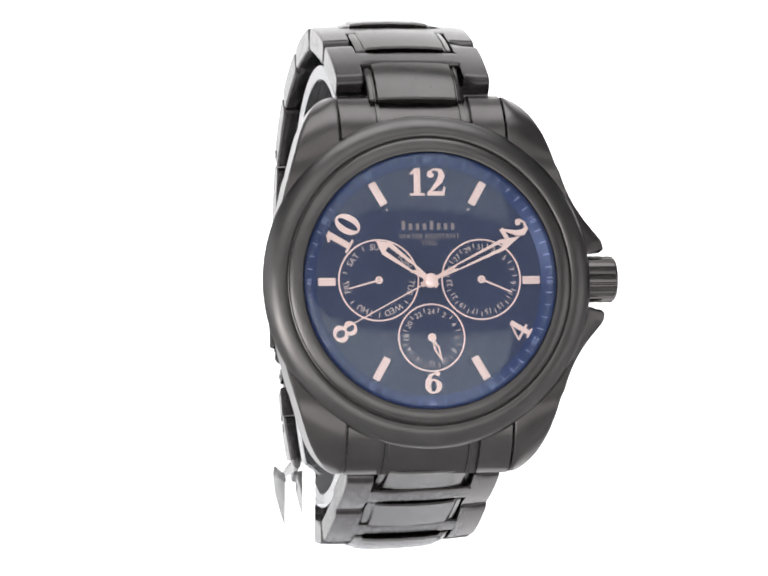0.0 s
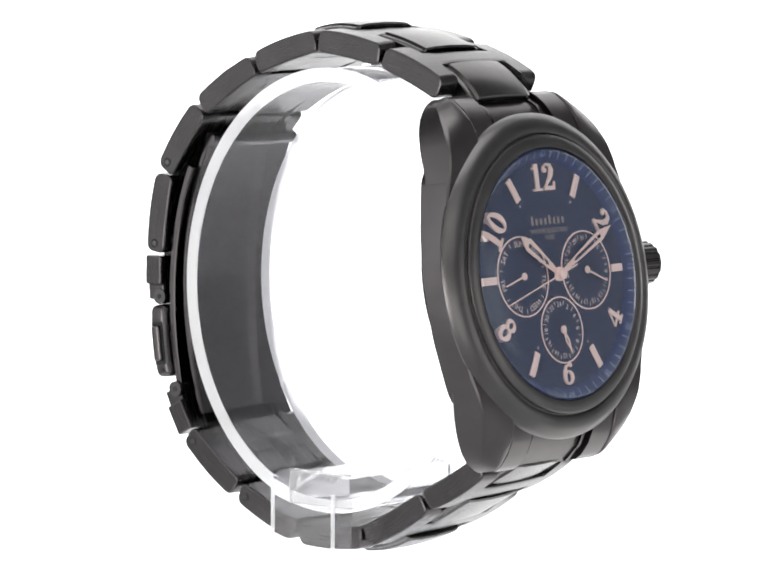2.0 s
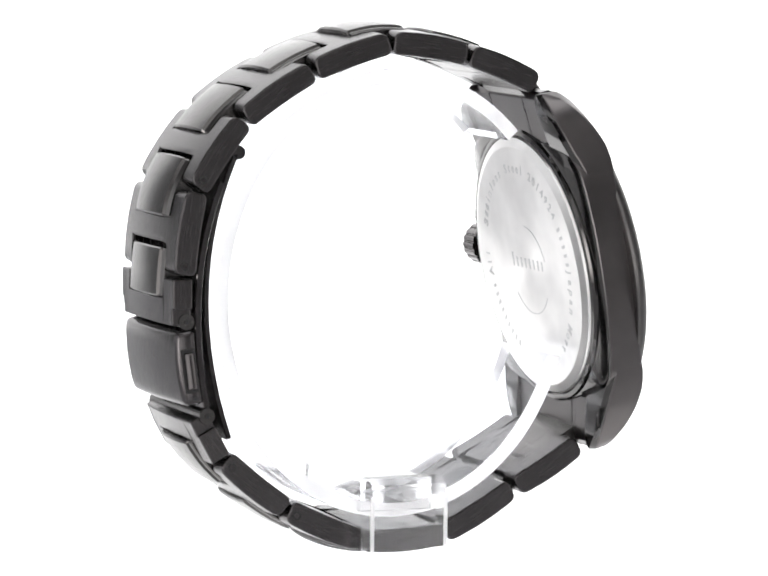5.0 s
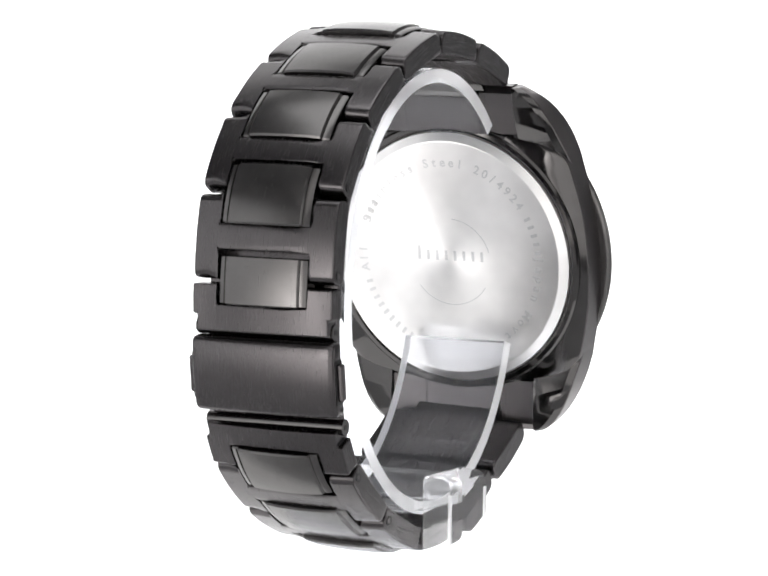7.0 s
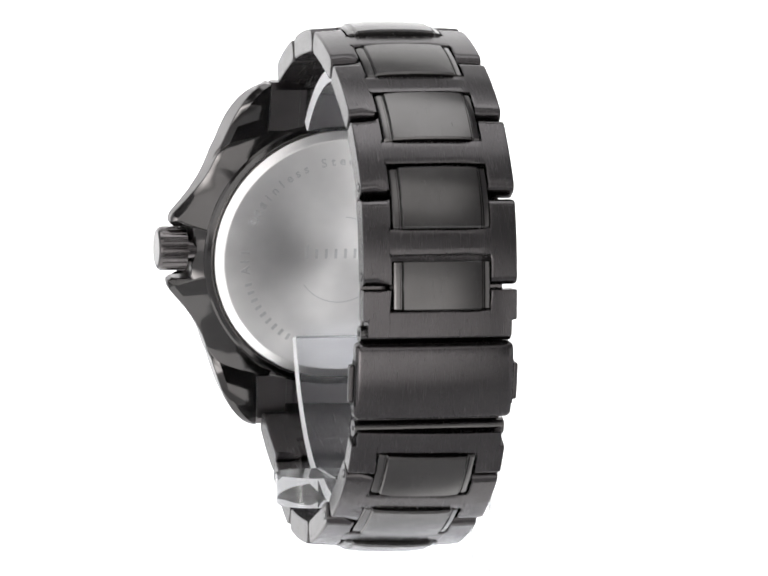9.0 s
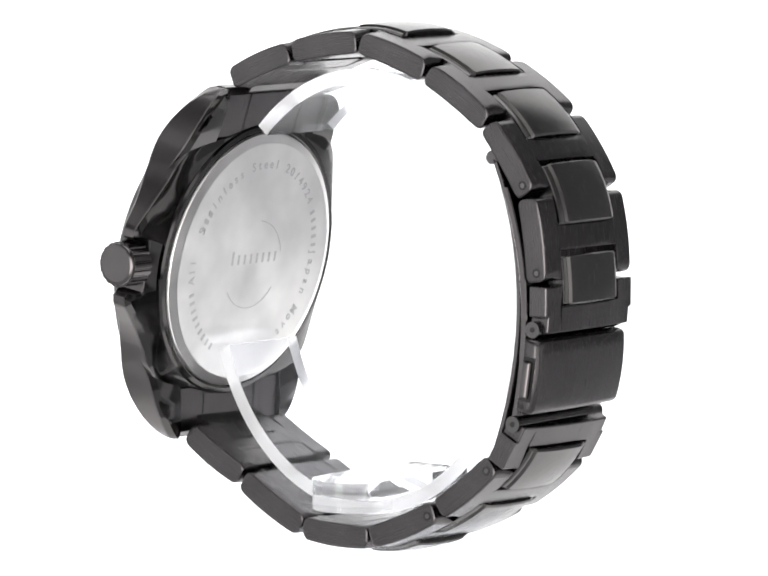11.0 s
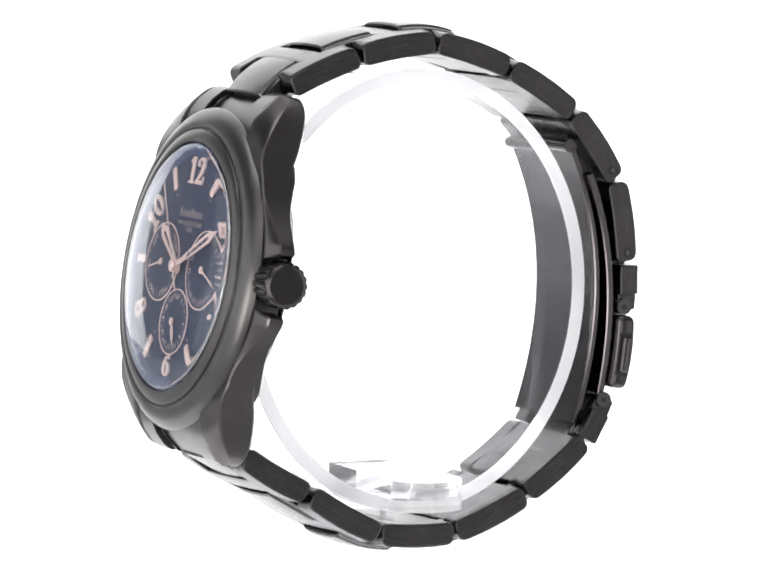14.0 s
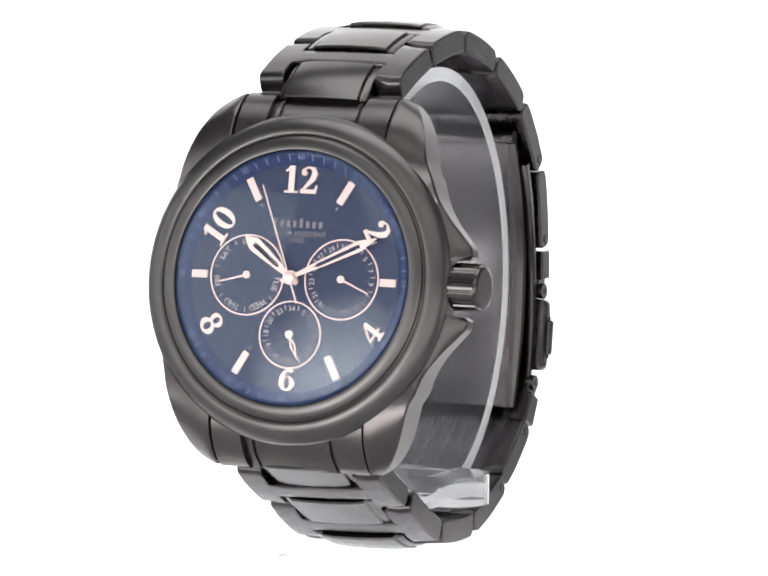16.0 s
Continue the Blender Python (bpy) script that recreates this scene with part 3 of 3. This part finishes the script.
    for cx, cy, ang, ln in ((-6.75, 0.15, 255.0, 4.1), (6.95, 0.15, 113.0, 4.4)):
        part("small_hand", needle(ln, 0.2, 0.26, 0.5, 0.12, True), ROSE, watch, "thin pale subdial hand", CASE @ at(cx, cy, z + 0.22, -ang))
    bits = joined(*[prism([(s * 0.08, 0.2), (s * 0.42, 1.6), (0.0, 3.45), (s * 0.0, 2.6), (s * 0.16, 1.7), (0.0, 0.5)][::s], 0, 0.12) for s in (1, -1)],
                  lathe([(0, 0), (0.55, 0), (0.55, 0.2), (0, 0.2)], 28, False))
    part("small_hand", bits, ROSE, watch, "leaf-shaped pale subdial hand", CASE @ at(0.15, -7.45, z + 0.22, -157.0))
    part("hour_hand", hand(8.9, 1.2, 1.95, 0.62), ROSE, watch, "rose gold open sword hour hand", CASE @ at(0, 0, z + 0.75, -306.5))
    part("minute_hand", hand(13.4, 1.4, 1.5, 0.5), ROSE, watch, "rose gold open sword minute hand", CASE @ at(0, 0, z + 1.05, -64.6))
    part("hand_cap", lathe([(0, 0), (0.8, 0), (0.75, 0.95), (0.5, 1.05), (0, 1.05)], 32, False), ROSE, watch, "rose gold hand cap", CASE @ at(0, 0, z + 0.7))
    second = part("second_hand", needle(13.0, 3.6, 0.2, 0.6), ROSE, watch, "thin rose gold sweep second hand", CASE @ at(0, 0, z + 1.36, -242))
    return second


def arc_marks(dial, z):
    """Faint printed dots on the circle inside the hour bars."""
    for k in range(60):
        a = 6.0 * k
        if 105 < a < 255 and not 140 < a < 220:
            continue
        dot = prism([(-0.05, 10.75), (0.05, 10.75), (0.05, 10.9), (-0.05, 10.9)], 0, 0.03)
        part("circle_dot", dot, TICK, dial, "", at(0, 0, z, -a))


# ---- bracelet ----
# joints in the plane of the bracelet: y, z
TOP = ((-18.75, 24.45), (-8.35, 28.7), (3.1, 30.45), (14.35, 26.8), (24.35, 20.35), (31.0, 10.9), (32.75, -0.85), (32.75, -5.3))
LOW = ((28.9, -21.3), (26.6, -25.4), (17.4, -32.7), (6.3, -37.5), (-5.3, -37.1), (-15.9, -31.1), (-25.7, -25.3))
HALF = 10.4
INNER = 6.75


def link_pose(a, b, dx=0.0, roll=0.0):
    """Link space: x across, y along from a to b, z outwards; roll: degrees of twist about y."""
    d = Vector((0, b[0] - a[0], b[1] - a[1])).normalized()
    out = Vector((0, -d.z, d.y))
    m = Matrix(((1, 0, 0), (0, d.y, out.y), (0, d.z, out.z)))
    mid = Vector((dx, (a[0] + b[0]) / 2, (a[1] + b[1]) / 2)) * MM
    return Matrix.Translation(mid) @ m.to_4x4() @ Matrix.Rotation(radians(roll), 4, "Y")


def crowned(bm, length, fall=0.55, bow=0.45):
    """Bows the outer face across and along."""
    for v in bm.verts:
        v.co.z -= fall * (v.co.x / HALF) ** 2 * (0.6 if v.co.z > 0 else 0.0)
        v.co.z -= bow * (2 * v.co.y / length) ** 2 * (1.0 if v.co.z > 0 else 0.55)
    return bm


def across(bm):
    """Cuts a wide piece lengthwise, so that its bowed faces stay smooth."""
    for x in (-8.6, -INNER, -3.4, 0.0, 3.4, INNER, 8.6):
        bmesh.ops.bisect_plane(bm, geom=bm.verts[:] + bm.edges[:] + bm.faces[:], plane_co=(x, 0, 0), plane_no=(1, 0, 0))


def h_link(length):
    """One H-shaped link: two arms with rounded noses and a flush bar between them."""
    h, c, g = length / 2 - 0.36, 1.7, INNER
    outline = [(-HALF, -h), (-g, -h), (-g, -c), (g, -c), (g, -h), (HALF, -h), (HALF, h), (g, h), (g, c), (-g, c), (-g, h), (-HALF, h)]
    bm = prism(outline, -1.6, 2.0)
    for y in np.linspace(-h + 1.6, h - 1.6, 6):
        bmesh.ops.bisect_plane(bm, geom=bm.verts[:] + bm.edges[:] + bm.faces[:], plane_co=(0, y, 0), plane_no=(0, 1, 0))
    across(bm)
    nose = [e for e in bm.edges if all(abs(abs(v.co.y) - h) < 0.01 for v in e.verts) and abs(e.verts[0].co.z - e.verts[1].co.z) < 0.01]
    bmesh.ops.bevel(bm, geom=nose, offset=0.95, segments=4, profile=0.5, affect="EDGES")
    rim = [e for e in bm.edges if len(e.link_faces) == 2 and e.calc_face_angle(0) > 1.0]
    bmesh.ops.bevel(bm, geom=rim, offset=0.26, segments=2, profile=0.6, affect="EDGES")
    under = prism([(-g - 0.1, -h + 0.5), (g + 0.1, -h + 0.5), (g + 0.1, h - 0.5), (-g - 0.1, h - 0.5)], -1.4, -0.9)
    return crowned(joined(bm, under), length)


def half_link(length, side, c):
    """U-shaped end link: two arms joined by a full-width bar that reaches over the hinge; side: 1 or -1 along y."""
    h, g, w = length / 2 - 0.2, INNER, 9.75
    far = h + 2.2
    outline = [(-HALF, -h), (-g, -h), (-g, c), (g, c), (g, -h), (HALF, -h), (HALF, h), (w, h), (w, far), (-w, far), (-w, h), (-HALF, h)]
    if side < 0:
        outline = [(x, -y) for x, y in outline][::-1]
    bm = prism(outline, -1.3, 1.8)
    across(bm)
    rim = [e for e in bm.edges if len(e.link_faces) == 2 and e.calc_face_angle(0) > 1.0]
    bmesh.ops.bevel(bm, geom=rim, offset=0.22, segments=2, profile=0.6, affect="EDGES")
    return crowned(bm, length, 0.55, 0.06)


def centre_plate(length, bend):
    """Raised plate between two bars, with a fine rail along each side; bend: degrees it turns over its length."""
    w = INNER - 0.25
    prof = [(-w, -0.45), (w, -0.45), (w, 1.75), (w - 0.2, 1.95), (w - 0.75, 2.05), (w - 0.85, 1.92), (w - 1.0, 1.94), (w - 1.25, 2.36), (w - 3.0, 2.56), (0, 2.65),
            (-w + 3.0, 2.56), (-w + 1.25, 2.36), (-w + 1.0, 1.94), (-w + 0.85, 1.92), (-w + 0.75, 2.05), (-w + 0.2, 1.95), (-w, 1.75)]
    st = []
    r = length / max(radians(bend), 0.02)
    for u in (-0.5, -0.47, -0.3, -0.1, 0.1, 0.3, 0.47, 0.5):
        a = u * length / r
        low = 0.22 if abs(u) == 0.5 else 0.0

        def carry(x, z, a=a, low=low):
            zz = z - low if z > 1.5 else z
            return (x, (r + zz) * math.sin(a), (r + zz) * math.cos(a) - r - 0.4)
        st.append(carry)
    return swept(prof, st)


def end_link(sign):
    """Fixed piece between the lugs, in case space, its middle sunk under the first plate."""
    side = [(18.0, -6.8), (18.0, -1.3), (19.6, -1.4), (21.4, -2.05), (23.1, -3.1), (24.5, -4.5), (25.1, -5.7), (25.0, -6.9), (24.0, -7.6)]
    def block(x0, x1, drop):
        prof = [(y, z - (drop if z > -6 else 0)) for y, z in side if drop == 0 or y < 23.5 or z < -5]
        return swept(prof, [(lambda x: (lambda y, z: (x, sign * y, z)))(v) for v in (x0, x1)])
    return block


def build_bracelet(watch):
    def chain(joints, halves, shifts, pins, roll):
        for i in range(len(joints) - 1):
            a, b = joints[i], joints[i + 1]
            ln = math.dist(a, b)
            m = link_pose(a, b, shifts[i], roll)
            if i in halves:
                ob = part("half_link", half_link(ln, *halves[i]), STEEL_LONG, watch, "short gunmetal bracelet link", m)
            else:
                ob = part("link", h_link(ln), STEEL_LONG, watch, "brushed gunmetal bracelet link", m)
            if i in pins:
                for s in (-1, 1):
                    rim = lathe([(0.36, 0), (0.62, 0), (0.62, 0.05), (0.36, 0.05)], 16)
                    mm = at(s * (HALF + 0.0), pins[i] * (ln / 2 - 1.6), 0.0) @ Matrix.Rotation(radians(90 * s), 4, "Y")
                    part("pin_rim", rim, DARK, ob, "", mm)
                    part("pin", lathe([(0, 0), (0.36, 0), (0.36, 0.06), (0, 0.06)], 12, False), STEEL_POLISH, ob, "", mm)
    chain(TOP, {6: (1, 0.7)}, (0, 0, 0, 0, 0, 0.1, 0.15), {4: 1, 5: 1}, 0.0)
    chain(LOW, {0: (-1, 1.2)}, (0.5, 0.5, 0.8, 0.8, 0.8, 0.5), {1: -1, 2: -1}, 1.8)

    def plates(joints, before, after, shifts, lead, trail, sink, roll):
        pts = [before, *joints, after]
        for i in range(1, len(pts) - 1):
            p, q, r = (Vector((0, *pts[k])) for k in (i - 1, i, i + 1))
            u, v = (q - p).normalized(), (r - q).normalized()
            bend = math.degrees(u.angle(v))
            d = (u + v).normalized() * 5
            back, fore = (q - p).length, (r - q).length
            y0, y1 = -min(back / 2, 6.0) + 1.75 + lead, min(fore / 2, 6.0) - 1.75 - trail
            if fore < 5:
                y1 = 2.75
            if back < 5:
                y0 = -3.3
            mid = q + d / 5 * (y0 + y1) / 2
            if (i == 1 and lead > trail) or (i == len(pts) - 2 and trail > lead):
                mid -= Vector((0, -d.z, d.y)) / 5 * sink
            a, b = mid - d, mid + d
            m = link_pose((a.y, a.z), (b.y, b.z), shifts, roll)
            part("centre_plate", centre_plate(y1 - y0, bend), STEEL_PLATE, watch, "raised gunmetal centre plate", m)
    plates(TOP[:7], (-24.0, 17.0), TOP[7], 0.0, 0.75, 0.05, 0.9, 0.0)
    plates(LOW[1:], LOW[0], (-33.0, -21.0), 0.6, 0.05, 0.75, 0.5, 1.8)
    for s in (1, -1):
        block = end_link(s)
        for x0, x1 in ((-10.98, -INNER - 0.03), (INNER + 0.03, 10.98)):
            bm = block(x0, x1, 0.0)
            bmesh.ops.bevel(bm, geom=[e for e in bm.edges if e.calc_face_angle(0) > 1.2], offset=0.36, segments=3, profile=0.5, affect="EDGES")
            part("end_block", bm, STEEL_CASE, watch, "gunmetal end piece between the lugs", CASE)
        part("end_bar", block(-INNER, INNER, 1.1), STEEL_CASE, watch, "sunken bar between the end pieces", CASE)
        for x0 in (-5.9, 5.4):
            part("end_rib", block(x0, x0 + 0.5, 0.6), STEEL_PLATE, watch, "", CASE)
    # folding clasp
    a, b = (32.5, -8.0), (31.15, -18.1)
    ln = math.dist(a, b)
    cover = prism([(-10.7, -ln / 2), (10.7, -ln / 2), (10.7, ln / 2), (-10.7, ln / 2)], -1.35, 1.95)
    cut = [e for e in cover.edges if abs(e.verts[0].co.y - e.verts[1].co.y) > 1]
    bmesh.ops.subdivide_edges(cover, edges=cut, cuts=4, use_grid_fill=True)
    across(cover)
    bmesh.ops.bevel(cover, geom=[e for e in cover.edges if e.calc_face_angle(0) > 1.0], offset=0.8, segments=4, profile=0.5, affect="EDGES")
    pose_c = link_pose(a, b, 0.55)
    clasp = part("clasp_cover", crowned(cover, ln, 0.7, 0.5), STEEL_LONG, watch, "plain brushed gunmetal clasp cover", pose_c)
    for s in (-1, 1):
        slot = prism([(-3.0, -0.95), (3.0, -0.95), (3.0, 0.95), (-3.0, 0.95)], 0, 0.06, 0.02, 1)
        part("button_slot", slot, DARK, clasp, "", at(s * 10.68, 0.3, -0.05) @ Matrix.Rotation(radians(90 * s), 4, "Y") @ Matrix.Rotation(radians(90), 4, "Z"))
        knob = prism([(-2.5, -0.62), (2.5, -0.62), (2.5, 0.62), (-2.5, 0.62)], 0, 0.85, 0.25)
        part("release_button", knob, STEEL_POLISH, clasp, "small push button", at(s * 10.6, 0.3, -0.05) @ Matrix.Rotation(radians(90 * s), 4, "Y") @ Matrix.Rotation(radians(90), 4, "Z"))
        part("pin_hole", lathe([(0, 0), (0.32, 0), (0.32, 0.05), (0, 0.05)], 12, False), DARK, clasp, "", at(s * 10.7, ln / 2 - 1.0, -0.4) @ Matrix.Rotation(radians(90 * s), 4, "Y"))

    def strap(pts, w, t):
        vs = [Vector((0.4, y, z)) for y, z in pts]
        st = []
        for i, v in enumerate(vs):
            d = (vs[min(i + 1, len(vs) - 1)] - vs[max(i - 1, 0)]).normalized()
            out = Vector((0, -d.z, d.y))
            st.append((lambda v, out: (lambda x, z: v + Vector((x, 0, 0)) + out * z))(v, out))
        e = 0.15
        return swept([(-w + e, 0), (w - e, 0), (w, e), (w, t - e), (w - e, t), (-w + e, t), (-w, t - e), (-w, e)], st)

    def curve(y0, z0, y1, z1, y2, z2, n=14):
        return [((1 - s) ** 2 * y0 + 2 * s * (1 - s) * y1 + s * s * y2, (1 - s) ** 2 * z0 + 2 * s * (1 - s) * z1 + s * s * z2) for s in np.linspace(0, 1, n)]
    part("clasp_blade", strap(curve(24.2, 15.2, 32.0, -2.5, 25.0, -22.8), 8.6, 0.8), STEEL_POLISH, watch, "curved steel folding blade inside the clasp")
    part("clasp_blade", strap(curve(26.4, 11.5, 32.0, -2.0, 28.2, -19.6), 9.6, 1.0), STEEL_POLISH, watch, "curved steel folding blade inside the clasp")
    barrel = lathe([(0, -8.6), (0.95, -8.6), (0.95, 8.6), (0, 8.6)], 20, False)
    part("clasp_barrel", barrel, STEEL_POLISH, watch, "hinge barrel of the clasp", at(0.4, 24.2, 15.6) @ Matrix.Rotation(radians(90), 4, "Y"))
    for y, z, name in ((32.8, -6.8, "clasp_hinge"), (29.8, -19.6, "clasp_hinge")):
        hinge = lathe([(0, -10.2), (1.1, -10.2), (1.1, 10.2), (0, 10.2)], 20, False)
        ob = part(name, hinge, STEEL_PLATE, watch, "hinge barrel of the clasp", at(0.45, y - 0.75, z) @ Matrix.Rotation(radians(90), 4, "Y"))
        for s in (-1, 1):
            part("pin_hole", lathe([(0, 0), (0.36, 0), (0.36, 0.04), (0, 0.04)], 12, False), DARK, ob, "", at(0, 0, 10.21 * s) @ Matrix.Rotation(radians(0 if s > 0 else 180), 4, "X"))


stand = build_stand()
watch = tagged(new("wristwatch"), "dark gunmetal steel wristwatch with navy dial on a clear stand", "watch")
build_case(watch)
second_hand = build_dial(watch)
build_bracelet(watch)


def motions():
    times = [0.5 * k for k in range(33)]
    rows = [(t, pose(sway_at(t), 0, LIFT, 0, 0, turn_at(t))) for t in times]
    walk(watch, rows)
    walk(stand, rows)
    walk(second_hand, [(t, CASE @ at(0, 0, DIAL_Z + 1.36, -242.0 - 6.0 * t)) for t in times])


motions()
